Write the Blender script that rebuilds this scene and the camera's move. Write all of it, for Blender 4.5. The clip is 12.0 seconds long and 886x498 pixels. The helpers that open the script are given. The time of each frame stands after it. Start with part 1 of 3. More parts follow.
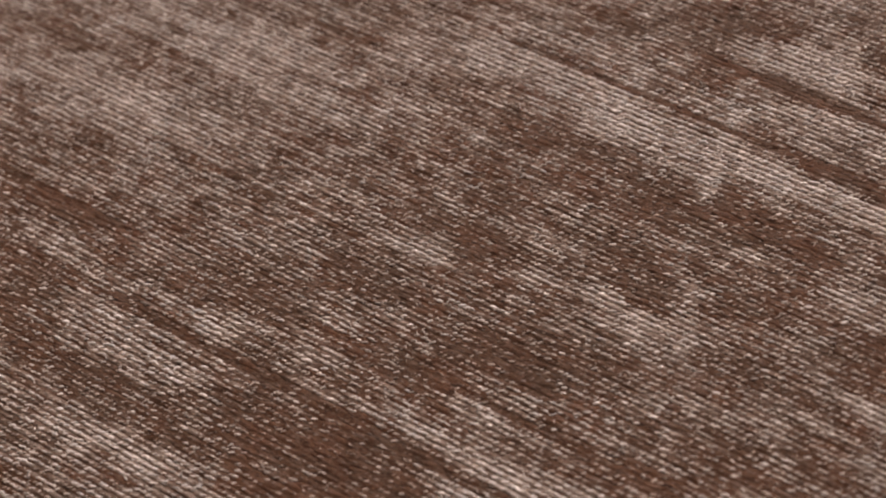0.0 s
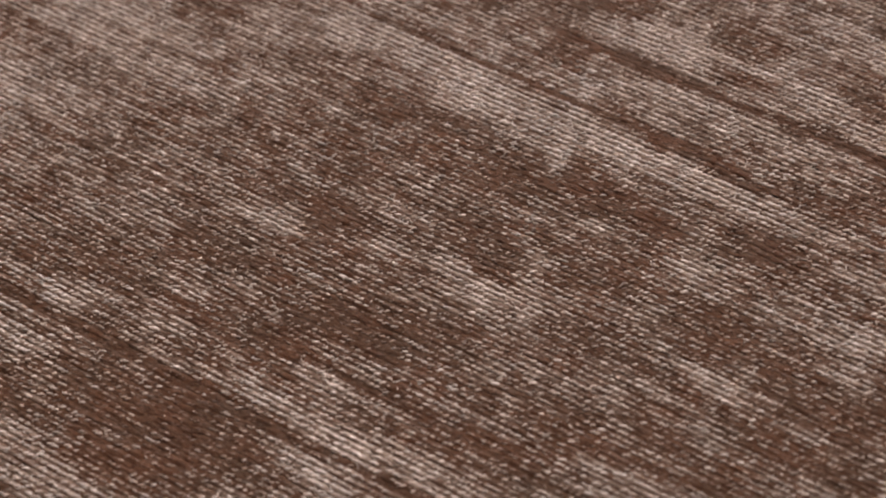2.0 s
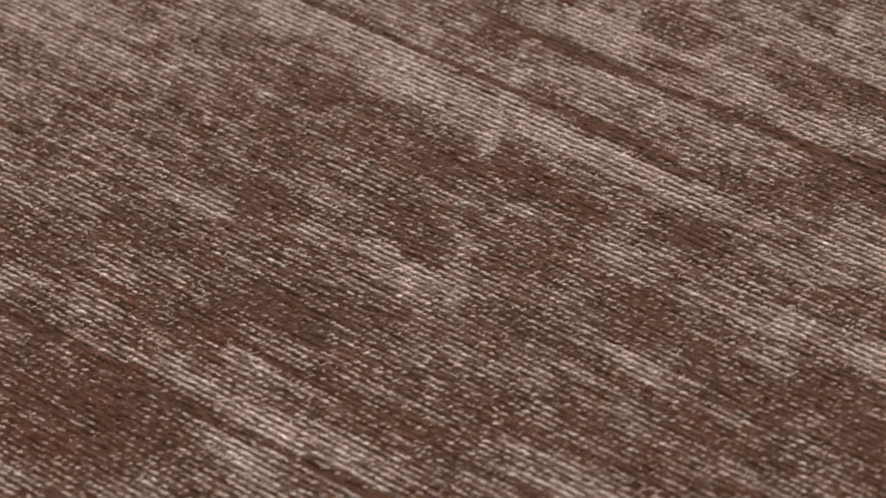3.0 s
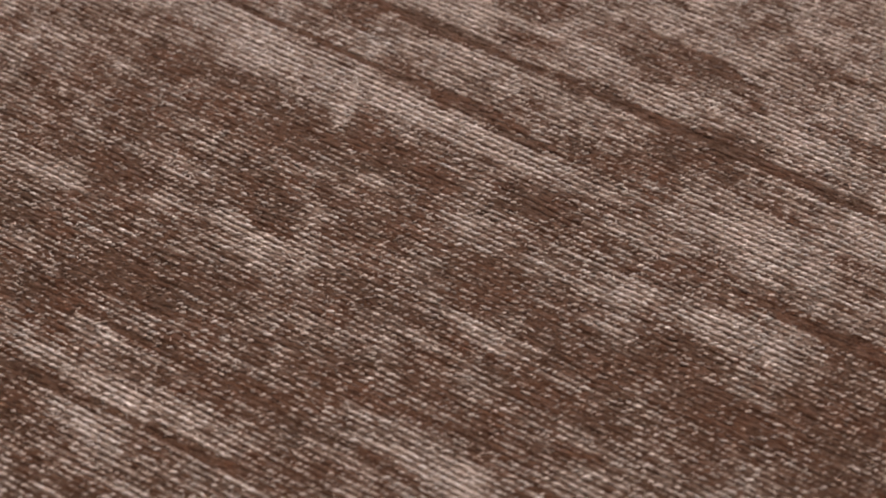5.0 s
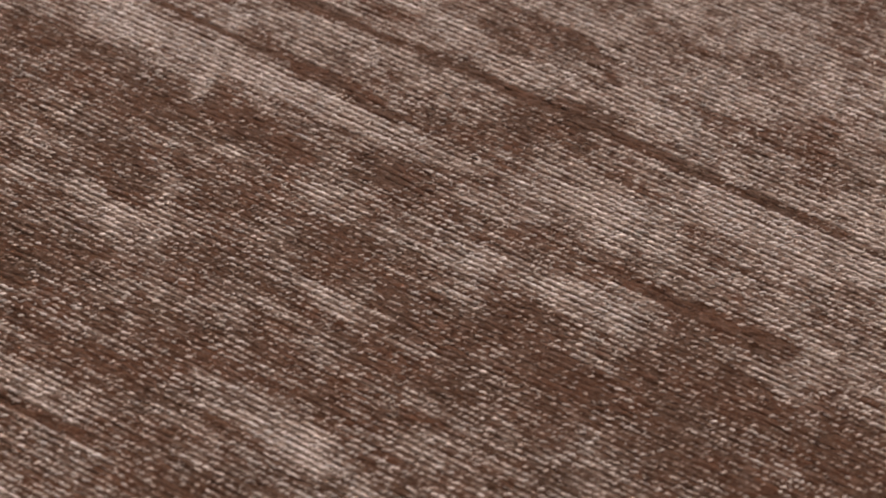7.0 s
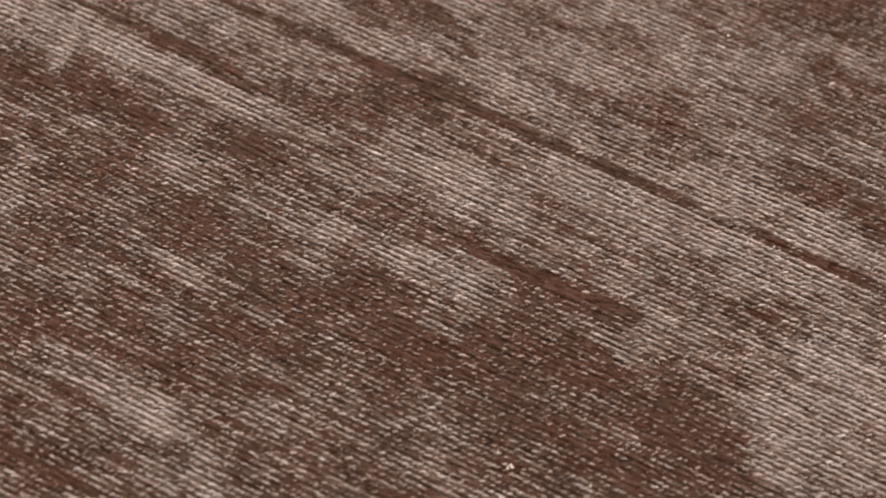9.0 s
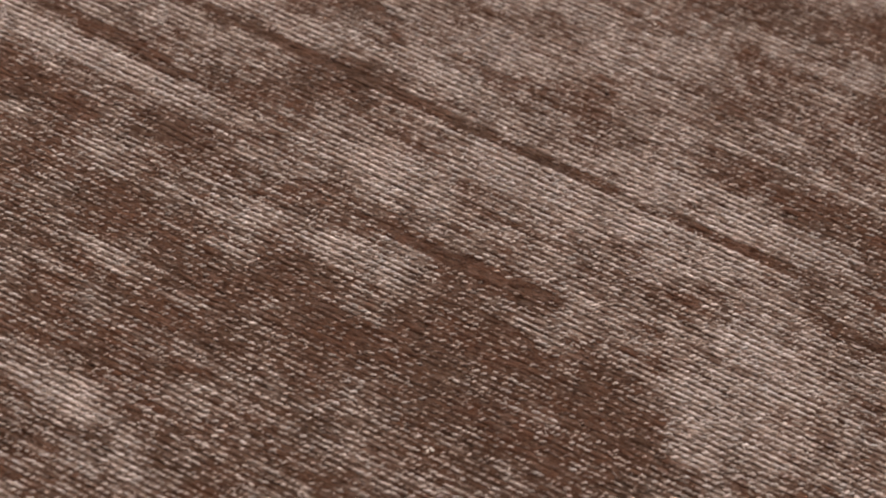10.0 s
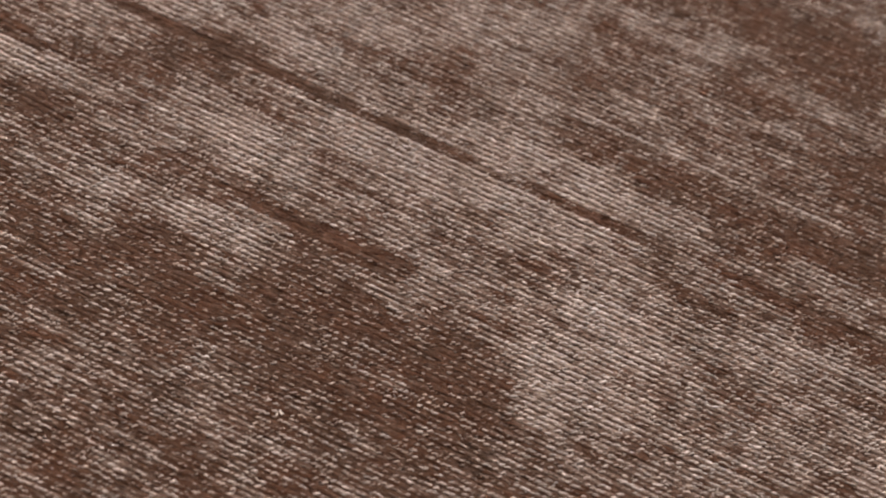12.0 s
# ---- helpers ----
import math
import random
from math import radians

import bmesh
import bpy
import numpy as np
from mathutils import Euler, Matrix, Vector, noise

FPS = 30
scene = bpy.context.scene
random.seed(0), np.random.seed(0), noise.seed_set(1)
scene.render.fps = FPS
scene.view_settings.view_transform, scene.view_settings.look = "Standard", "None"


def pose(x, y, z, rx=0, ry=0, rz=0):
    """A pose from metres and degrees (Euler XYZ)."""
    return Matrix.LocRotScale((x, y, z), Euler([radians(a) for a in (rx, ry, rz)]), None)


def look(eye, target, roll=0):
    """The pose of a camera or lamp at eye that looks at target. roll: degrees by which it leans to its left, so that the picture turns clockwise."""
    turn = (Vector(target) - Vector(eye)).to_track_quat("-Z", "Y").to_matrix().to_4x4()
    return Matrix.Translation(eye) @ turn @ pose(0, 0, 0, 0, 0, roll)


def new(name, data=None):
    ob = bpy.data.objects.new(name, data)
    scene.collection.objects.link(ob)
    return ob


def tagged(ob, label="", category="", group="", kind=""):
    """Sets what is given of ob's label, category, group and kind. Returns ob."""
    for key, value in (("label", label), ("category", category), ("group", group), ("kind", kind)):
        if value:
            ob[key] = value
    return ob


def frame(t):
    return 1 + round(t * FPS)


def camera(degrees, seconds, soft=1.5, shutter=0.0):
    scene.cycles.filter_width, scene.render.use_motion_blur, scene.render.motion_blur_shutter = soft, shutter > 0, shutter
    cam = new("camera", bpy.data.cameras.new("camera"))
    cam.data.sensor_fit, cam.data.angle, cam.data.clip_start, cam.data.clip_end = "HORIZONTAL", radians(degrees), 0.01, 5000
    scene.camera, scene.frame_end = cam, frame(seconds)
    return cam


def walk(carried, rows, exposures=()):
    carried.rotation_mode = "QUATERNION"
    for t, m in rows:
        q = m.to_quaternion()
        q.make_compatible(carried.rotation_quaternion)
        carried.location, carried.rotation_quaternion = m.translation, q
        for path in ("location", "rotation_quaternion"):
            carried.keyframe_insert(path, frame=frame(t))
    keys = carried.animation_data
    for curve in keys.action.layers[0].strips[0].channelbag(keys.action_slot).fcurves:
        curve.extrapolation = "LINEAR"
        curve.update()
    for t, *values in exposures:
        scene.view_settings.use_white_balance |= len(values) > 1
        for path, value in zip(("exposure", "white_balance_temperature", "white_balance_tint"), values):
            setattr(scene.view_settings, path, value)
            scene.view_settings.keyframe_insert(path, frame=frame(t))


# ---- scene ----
# A slow slide over a distressed viscose rug, seen from half a metre away.
cam = camera(40.87, 12.0, soft=2.0)
cam.data.dof.use_dof = True
cam.data.dof.focus_distance = 0.500
cam.data.dof.aperture_fstop = 3.2
ROWS = [
    (0, 0.1271, -0.2743, 0.4765, 22.27, 4.93, 28.39),
    (0.5, 0.1377, -0.2728, 0.4752, 22.30, 4.28, 28.28),
    (1, 0.1484, -0.2711, 0.4739, 22.32, 3.67, 28.13),
    (1.5, 0.1593, -0.2691, 0.4729, 22.34, 3.11, 27.94),
    (2, 0.1704, -0.2670, 0.4719, 22.33, 2.57, 27.74),
    (2.5, 0.1815, -0.2647, 0.4711, 22.30, 2.06, 27.54),
    (3, 0.1921, -0.2627, 0.4700, 22.25, 1.63, 27.38),
    (5, 0.2401, -0.2506, 0.4704, 21.91, 0.11, 26.71),
    (5.5, 0.2524, -0.2474, 0.4711, 21.81, -0.24, 26.59),
    (6, 0.2646, -0.2441, 0.4719, 21.71, -0.54, 26.47),
    (6.5, 0.2772, -0.2407, 0.4725, 21.56, -0.80, 26.32),
    (7, 0.2898, -0.2372, 0.4733, 21.39, -1.05, 26.16),
    (9, 0.3414, -0.2209, 0.4789, 20.58, -1.99, 25.68),
    (9.5, 0.3535, -0.2173, 0.4807, 20.39, -2.38, 25.60),
    (10, 0.3656, -0.2138, 0.4827, 20.21, -2.75, 25.47),
    (10.5, 0.3777, -0.2107, 0.4848, 20.01, -3.04, 25.34),
    (11, 0.3902, -0.2075, 0.4871, 19.82, -3.31, 25.19),
    (11.5, 0.4031, -0.2042, 0.4895, 19.65, -3.57, 25.07),
    (12, 0.4160, -0.2009, 0.4920, 19.48, -3.82, 24.94),
]
walk(cam, [(t, pose(x, y, z, rx, ry, rz)) for t, x, y, z, rx, ry, rz in ROWS])

# ---- light ----
world = bpy.data.worlds.new("world")
scene.world = world
world.use_nodes = True
wn = world.node_tree
sky = wn.nodes.new("ShaderNodeTexSky")
sky.sky_type = "NISHITA"
sky.sun_disc = False
sky.sun_elevation, sky.sun_rotation = radians(40), radians(150)
wn.links.new(sky.outputs[0], wn.nodes["Background"].inputs[0])
wn.nodes["Background"].inputs[1].default_value = 0.1

WINDOW_X, WINDOW_W, WINDOW_SILL, WINDOW_H = -0.5, 2.2, 0.75, 1.5
lamp = bpy.data.lights.new("window_daylight", "AREA")
lamp.shape, lamp.size, lamp.size_y = "RECTANGLE", WINDOW_W - 0.12, WINDOW_H - 0.12
lamp.energy, lamp.color = 180, (1.0, 0.968, 0.945)
daylight = new("window_daylight", lamp)
daylight.matrix_world = look((WINDOW_X, 2.28, WINDOW_SILL + WINDOW_H / 2), (WINDOW_X, 0, 0.6))
scene.view_settings.exposure = -0.06


# ---- materials ----
def material(name):
    m = bpy.data.materials.new(name)
    m.use_nodes = True
    return m, m.node_tree.nodes, m.node_tree.links, m.node_tree.nodes["Principled BSDF"]


def noise_node(nodes, links, scale, detail=4, rough=0.6, coords="Object", stretch=(1, 1, 1)):
    tc = nodes.new("ShaderNodeTexCoord")
    mp = nodes.new("ShaderNodeMapping")
    mp.inputs["Scale"].default_value = stretch
    n = nodes.new("ShaderNodeTexNoise")
    n.inputs["Scale"].default_value, n.inputs["Detail"].default_value, n.inputs["Roughness"].default_value = scale, detail, rough
    links.new(tc.outputs[coords], mp.inputs["Vector"])
    links.new(mp.outputs["Vector"], n.inputs["Vector"])
    return n


def ramp(nodes, links, source, lo, hi, a=0.0, b=1.0):
    r = nodes.new("ShaderNodeMapRange")
    r.inputs[1].default_value, r.inputs[2].default_value, r.inputs[3].default_value, r.inputs[4].default_value = lo, hi, a, b
    links.new(source, r.inputs[0])
    return r.outputs[0]


def mix(nodes, links, factor, a, b, blend="MIX"):
    m = nodes.new("ShaderNodeMix")
    m.data_type, m.blend_type = "RGBA", blend
    for socket, v in ((m.inputs["Factor"], factor), (m.inputs["A"], a), (m.inputs["B"], b)):
        if isinstance(v, (tuple, float, int)):
            socket.default_value = (*v, 1) if isinstance(v, tuple) else v
        else:
            links.new(v, socket)
    return m.outputs["Result"]


def pile_material():
    """Viscose yarn: dyed brown, bleached where the pile is worn, darkened by painted shade low down."""
    m, nodes, links, bsdf = material("viscose_pile")
    fade_shade = nodes.new("ShaderNodeAttribute")
    fade_shade.attribute_name = "fade_shade"
    fine = noise_node(nodes, links, 1500, 3, 0.7, stretch=(0.35, 1, 1))
    f = nodes.new("ShaderNodeMath")
    f.operation = "ADD"
    f.use_clamp = True
    links.new(fade_shade.outputs["Fac"], f.inputs[0])
    links.new(ramp(nodes, links, fine.outputs[0], 0.25, 0.75, -0.045, 0.03), f.inputs[1])
    hue = noise_node(nodes, links, 38, 3, 0.6)
    tone = noise_node(nodes, links, 61, 3, 0.6, stretch=(0.7, 1.3, 1))
    brown = mix(nodes, links, ramp(nodes, links, tone.outputs[0], 0.35, 0.65), (0.039, 0.0184, 0.0104), (0.052, 0.0208, 0.0108))
    pale = mix(nodes, links, ramp(nodes, links, hue.outputs[0], 0.38, 0.64), (0.495, 0.424, 0.400), (0.47, 0.424, 0.415))
    half_worn = (0.190, 0.141, 0.120)
    colour = mix(nodes, links, ramp(nodes, links, f.outputs[0], 0.0, 0.35), brown, half_worn)
    colour = mix(nodes, links, ramp(nodes, links, f.outputs[0], 0.35, 1.0), colour, pale)
    geo = nodes.new("ShaderNodeNewGeometry")
    colour = mix(nodes, links, 1.0, colour, mix(nodes, links, geo.outputs["Random Per Island"], (0.78, 0.78, 0.78), (1.15, 1.13, 1.12)), "MULTIPLY")
    fuzz = noise_node(nodes, links, 1300, 4, 0.85, stretch=(0.7, 1, 1))
    colour = mix(nodes, links, 1.0, colour, mix(nodes, links, ramp(nodes, links, fuzz.outputs[0], 0.32, 0.68), (0.42, 0.42, 0.42), (1.55, 1.55, 1.55)), "MULTIPLY")
    links.new(colour, bsdf.inputs["Base Color"])
    bsdf.inputs["Roughness"].default_value = 0.7
    bsdf.inputs["Specular IOR Level"].default_value = 0.08
    bump = nodes.new("ShaderNodeBump")
    bump.inputs["Strength"].default_value, bump.inputs["Distance"].default_value = 0.6, 0.0004
    links.new(fine.outputs[0], bump.inputs["Height"])
    links.new(bump.outputs[0], bsdf.inputs["Normal"])
    return m


def plain_material(name, a, b, scale, rough, bump_by=0.001, stretch=(1, 1, 1)):
    m, nodes, links, bsdf = material(name)
    big = noise_node(nodes, links, scale, 5, 0.6, stretch=stretch)
    small = noise_node(nodes, links, scale * 14, 4, 0.65, stretch=stretch)
    c = mix(nodes, links, ramp(nodes, links, big.outputs[0], 0.3, 0.7), a, b)
    c = mix(nodes, links, 0.35, c, mix(nodes, links, ramp(nodes, links, small.outputs[0], 0.3, 0.7), a, b))
    links.new(c, bsdf.inputs["Base Color"])
    bsdf.inputs["Roughness"].default_value = rough
    bump = nodes.new("ShaderNodeBump")
    bump.inputs["Strength"].default_value, bump.inputs["Distance"].default_value = 0.4, bump_by
    links.new(small.outputs[0], bump.inputs["Height"])
    links.new(bump.outputs[0], bsdf.inputs["Normal"])
    return m


PILE = pile_material()
JUTE = plain_material("jute_backing", (0.075, 0.04, 0.026), (0.055, 0.03, 0.02), 60, 0.9)
OAK = plain_material("oak_floor", (0.30, 0.19, 0.11), (0.22, 0.135, 0.075), 3, 0.45, stretch=(1, 8, 1))
PLASTER = plain_material("plaster", (0.78, 0.75, 0.71), (0.74, 0.71, 0.67), 2, 0.9)
PAINT = plain_material("white_paint", (0.8, 0.79, 0.77), (0.76, 0.75, 0.73), 4, 0.4)
LINT = plain_material("lint", (0.58, 0.5, 0.45), (0.5, 0.43, 0.38), 400, 0.7)
GLASS, _, _, glass_bsdf = material("window_glass")
glass_bsdf.inputs["Transmission Weight"].default_value = 1.0
glass_bsdf.inputs["Roughness"].default_value = 0.0


# ---- helpers of this scene ----
def box(bm, x0, x1, y0, y1, z0, z1, bevel=0.0):
    r = bmesh.ops.create_cube(bm, size=1, matrix=Matrix.Translation(((x0 + x1) / 2, (y0 + y1) / 2, (z0 + z1) / 2)) @ Matrix.Diagonal((x1 - x0, y1 - y0, z1 - z0, 1)))
    if bevel:
        edges = list({e for v in r["verts"] for e in v.link_edges})
        bmesh.ops.bevel(bm, geom=edges, offset=bevel, segments=2, affect="EDGES", profile=0.5)


def part(name, bm, mat, parent=None, label=""):
    mesh = bpy.data.meshes.new(name)
    bm.to_mesh(mesh)
    bm.free()
    mesh.materials.append(mat)
    ob = new(name, mesh)
    ob.parent = parent
    return tagged(ob, label)


def slab(name, x0, x1, y0, y1, z0, z1, mat, label, category):
    bm = bmesh.new()
    box(bm, x0, x1, y0, y1, z0, z1)
    return tagged(part(name, bm, mat), label, category, kind="structure")


# ---- the room ----
X0, X1, Y0, Y1, H = -2.2, 2.6, -2.4, 2.2, 2.6
slab("floor", X0, X1, Y0, Y1, -0.1, 0.0, OAK, "brown oak floor under the rug", "floor")
slab("ceiling", X0, X1, Y0, Y1, H, H + 0.1, PLASTER, "plain white plaster ceiling of the room", "ceiling")
slab("wall_south", X0 - 0.15, X1 + 0.15, Y0 - 0.15, Y0, -0.1, H + 0.1, PLASTER, "plain off-white plaster wall", "wall")
slab("wall_east", X1, X1 + 0.15, Y0, Y1, -0.1, H + 0.1, PLASTER, "plain off-white plaster wall", "wall")
slab("wall_west", X0 - 0.15, X0, Y0, Y1, -0.1, H + 0.1, PLASTER, "plain off-white plaster wall", "wall")
WX0, WX1, WZ0, WZ1 = WINDOW_X - WINDOW_W / 2, WINDOW_X + WINDOW_W / 2, WINDOW_SILL, WINDOW_SILL + WINDOW_H
bm = bmesh.new()
box(bm, X0 - 0.15, WX0, Y1, Y1 + 0.2, -0.1, H + 0.1)
box(bm, WX1, X1 + 0.15, Y1, Y1 + 0.2, -0.1, H + 0.1)
box(bm, WX0, WX1, Y1, Y1 + 0.2, -0.1, WZ0)
box(bm, WX0, WX1, Y1, Y1 + 0.2, WZ1, H + 0.1)
tagged(part("wall_north", bm, PLASTER), "plain off-white plaster wall around a window", "wall", kind="structure")
window = tagged(new("window_1"), "white painted window with two clear panes", "window", kind="structure")
bm = bmesh.new()
F0, F1 = Y1 + 0.12, Y1 + 0.17
for x in (WX0, (WX0 + WX1) / 2 - 0.03, WX1 - 0.06):
    box(bm, x, x + 0.06, F0, F1, WZ0, WZ1, 0.004)
for z in (WZ0, WZ1 - 0.06):
    for xa, xb in ((WX0 + 0.06, (WX0 + WX1) / 2 - 0.03), ((WX0 + WX1) / 2 + 0.03, WX1 - 0.06)):
        box(bm, xa, xb, F0, F1, z, z + 0.06, 0.004)
part("window_frame", bm, PAINT, window)
for xa, xb in ((WX0 + 0.06, (WX0 + WX1) / 2 - 0.03), ((WX0 + WX1) / 2 + 0.03, WX1 - 0.06)):
    bm = bmesh.new()
    box(bm, xa, xb, F0 + 0.02, F0 + 0.026, WZ0 + 0.06, WZ1 - 0.06)
    part("pane", bm, GLASS, window).visible_shadow = False

# ---- the rug: where its pile is worn pale, where it is rubbed down to brown ----
PITCH, TUFT = 0.0025, 0.0024     # between rows, and between tufts of a row
BED, ROOT = 0.0113, 0.0088       # heights of the brown ridges and of the backing
SCATTER, BED_FADE = 0.34, 0.46    # how unevenly stitches are left, and how far the bed is bleached
RUG_X0, RUG_X1, RUG_Y0, RUG_Y1 = -0.65, 1.0, -0.65, 0.55
NEAR_X0, NEAR_X1, NEAR_Y0, NEAR_Y1 = -0.275, 0.605, -0.315, 0.190
PATCHES, STREAKS = [], []


def patch(x, y, length, width, amount):
    """A worn patch, half its length along the rows and half its width across: pale where amount > 0, else rubbed brown."""
    PATCHES.append((x, y, length, width, amount))


def streak(x0, x1, y, rows, amount):
    """Some rows side by side that are sunk and brown (amount < 0), or stand out pale, from x0 to x1."""
    STREAKS.append((x0, x1, y, rows, amount))


patch(-0.188, -0.127, 0.065, 0.020, 0.30)
patch(-0.120, -0.085, 0.056, 0.015, 0.45)
patch(-0.140, -0.127, 0.046, 0.010, 0.30)
patch(-0.211, -0.108, 0.020, 0.005, -0.20)
patch(-0.025, -0.030, 0.018, 0.012, 0.80)
patch(-0.015, -0.012, 0.015, 0.007, 0.60)
patch(0.011, -0.029, 0.031, 0.010, 0.60)
patch(0.034, -0.031, 0.028, 0.008, 0.60)
patch(0.034, -0.043, 0.014, 0.006, 0.60)
patch(0.056, -0.038, 0.022, 0.008, 0.60)
patch(0.089, -0.035, 0.016, 0.006, 0.80)
patch(0.086, -0.030, 0.004, 0.009, 0.80)
patch(0.085, -0.053, 0.004, 0.009, 0.70)
patch(0.117, -0.030, 0.031, 0.009, 0.70)
patch(0.106, -0.002, 0.021, 0.008, 0.25)
patch(0.107, 0.027, 0.021, 0.008, 0.60)
patch(0.087, 0.014, 0.011, 0.005, 0.50)
patch(0.073, 0.034, 0.022, 0.008, -0.90)
patch(0.019, 0.007, 0.017, 0.008, -0.50)
patch(0.053, 0.017, 0.014, 0.011, -0.30)
patch(0.067, -0.002, 0.014, 0.008, -0.40)
patch(0.109, 0.009, 0.026, 0.004, -0.70)
patch(0.006, -0.058, 0.017, 0.006, -0.70)
patch(0.040, -0.055, 0.019, 0.006, -0.60)
patch(0.010, -0.088, 0.018, 0.008, -1.00)
patch(-0.005, -0.080, 0.011, 0.006, -0.30)
patch(0.034, -0.076, 0.011, 0.005, 0.20)
patch(0.072, -0.067, 0.016, 0.011, -0.80)
patch(0.103, -0.056, 0.036, 0.004, -0.80)
patch(0.099, -0.065, 0.015, 0.008, -0.60)
patch(0.125, -0.061, 0.020, 0.007, -0.50)
patch(0.102, -0.083, 0.015, 0.006, -0.30)
patch(0.014, -0.116, 0.016, 0.009, -0.60)
patch(0.027, -0.115, 0.011, 0.006, -0.30)
patch(-0.004, -0.128, 0.016, 0.009, 0.40)
patch(-0.001, -0.143, 0.013, 0.006, 0.20)
patch(0.042, -0.119, 0.012, 0.008, 0.60)
patch(0.040, -0.161, 0.018, 0.006, -0.80)
patch(0.062, -0.158, 0.015, 0.006, -0.50)
patch(0.073, -0.144, 0.010, 0.005, -0.30)
patch(-0.054, -0.177, 0.017, 0.005, -0.50)
patch(-0.033, -0.179, 0.014, 0.004, -0.40)
patch(-0.073, -0.196, 0.017, 0.006, 0.50)
patch(-0.076, -0.223, 0.022, 0.007, 0.50)
patch(-0.025, -0.188, 0.016, 0.006, 0.40)
patch(-0.111, -0.215, 0.023, 0.008, 0.30)
patch(-0.177, -0.183, 0.037, 0.008, -0.50)
patch(-0.140, -0.177, 0.015, 0.005, -0.60)
patch(-0.158, -0.213, 0.024, 0.009, -0.50)
patch(-0.145, -0.238, 0.015, 0.012, -0.50)
patch(-0.119, -0.242, 0.026, 0.006, -0.50)
patch(-0.107, -0.263, 0.025, 0.008, 0.30)
patch(-0.056, -0.262, 0.032, 0.010, 0.50)
patch(-0.081, -0.258, 0.019, 0.006, 0.30)
patch(-0.015, -0.223, 0.029, 0.010, -1.00)
patch(0.009, -0.227, 0.030, 0.010, -1.00)
patch(-0.035, -0.221, 0.016, 0.006, -0.60)
patch(0.028, -0.206, 0.015, 0.004, -0.50)
patch(0.008, -0.180, 0.016, 0.006, -0.50)
patch(0.028, -0.196, 0.015, 0.006, 0.40)
patch(0.059, -0.198, 0.020, 0.008, 0.50)
patch(0.049, -0.183, 0.015, 0.006, 0.40)
patch(0.092, -0.116, 0.020, 0.009, 0.30)
patch(0.070, -0.124, 0.015, 0.009, 0.30)
patch(0.119, -0.175, 0.014, 0.004, -0.60)
patch(0.103, 0.022, 0.023, 0.011, 0.60)
patch(0.131, 0.027, 0.019, 0.007, 0.30)
patch(0.117, -0.031, 0.022, 0.007, 0.40)
patch(0.166, -0.034, 0.021, 0.009, 0.70)
patch(0.174, 0.028, 0.019, 0.009, 0.60)
patch(0.162, 0.013, 0.016, 0.007, 0.40)
patch(0.196, 0.065, 0.032, 0.011, 0.40)
patch(0.215, 0.081, 0.016, 0.008, 0.30)
patch(0.204, 0.037, 0.018, 0.007, -0.70)
patch(0.222, 0.045, 0.013, 0.008, -0.50)
patch(0.137, 0.039, 0.011, 0.005, -0.50)
patch(0.191, 0.012, 0.016, 0.005, -0.60)
patch(0.227, -0.003, 0.023, 0.010, -0.70)
patch(0.225, -0.016, 0.015, 0.007, -0.40)
patch(0.242, 0.004, 0.010, 0.010, -0.60)
patch(0.186, -0.020, 0.013, 0.005, -0.50)
patch(0.182, -0.053, 0.015, 0.007, -0.70)
patch(0.198, -0.026, 0.013, 0.006, -0.30)
patch(0.123, -0.055, 0.016, 0.007, -0.40)
patch(0.131, -0.083, 0.013, 0.006, -0.50)
patch(0.112, -0.076, 0.013, 0.006, 0.40)
patch(0.159, -0.066, 0.018, 0.008, 0.50)
patch(0.169, -0.076, 0.013, 0.006, 0.30)
patch(0.076, -0.120, 0.013, 0.008, 0.70)
patch(0.099, -0.128, 0.021, 0.011, 0.30)
patch(0.099, -0.143, 0.013, 0.006, 0.20)
patch(0.177, -0.088, 0.015, 0.009, -0.60)
patch(0.164, -0.100, 0.010, 0.007, -0.30)
patch(0.247, -0.050, 0.014, 0.009, -0.50)
patch(0.233, -0.065, 0.017, 0.009, 0.30)
patch(0.212, -0.054, 0.020, 0.007, 0.20)
patch(0.191, -0.110, 0.015, 0.008, 0.40)
patch(0.234, -0.096, 0.028, 0.006, -0.60)
patch(0.265, -0.086, 0.016, 0.013, -0.60)
patch(0.220, -0.121, 0.028, 0.008, -0.50)
patch(0.252, -0.113, 0.016, 0.008, -0.50)
patch(0.279, -0.111, 0.013, 0.012, -0.60)
patch(0.148, -0.135, 0.020, 0.008, 0.25)
patch(0.138, -0.155, 0.012, 0.006, -0.20)
patch(0.180, -0.139, 0.012, 0.008, -0.30)
patch(0.070, -0.203, 0.023, 0.012, 0.60)
patch(0.072, -0.219, 0.012, 0.006, 0.50)
patch(0.109, -0.195, 0.020, 0.008, 0.30)
patch(0.158, -0.170, 0.036, 0.008, 0.20)
patch(0.052, -0.154, 0.016, 0.007, -0.60)
patch(0.028, -0.158, 0.016, 0.006, -0.50)
patch(0.026, -0.173, 0.016, 0.005, -0.60)
patch(-0.013, -0.128, 0.014, 0.006, 0.50)
patch(0.018, -0.114, 0.014, 0.007, -0.50)
patch(0.038, -0.071, 0.014, 0.007, -0.50)
patch(-0.013, -0.242, 0.026, 0.008, -0.70)
patch(0.021, -0.220, 0.021, 0.006, -0.60)
patch(0.269, 0.080, 0.041, 0.011, 0.30)
patch(0.303, 0.097, 0.027, 0.014, 0.40)
patch(0.283, 0.023, 0.021, 0.013, 0.50)
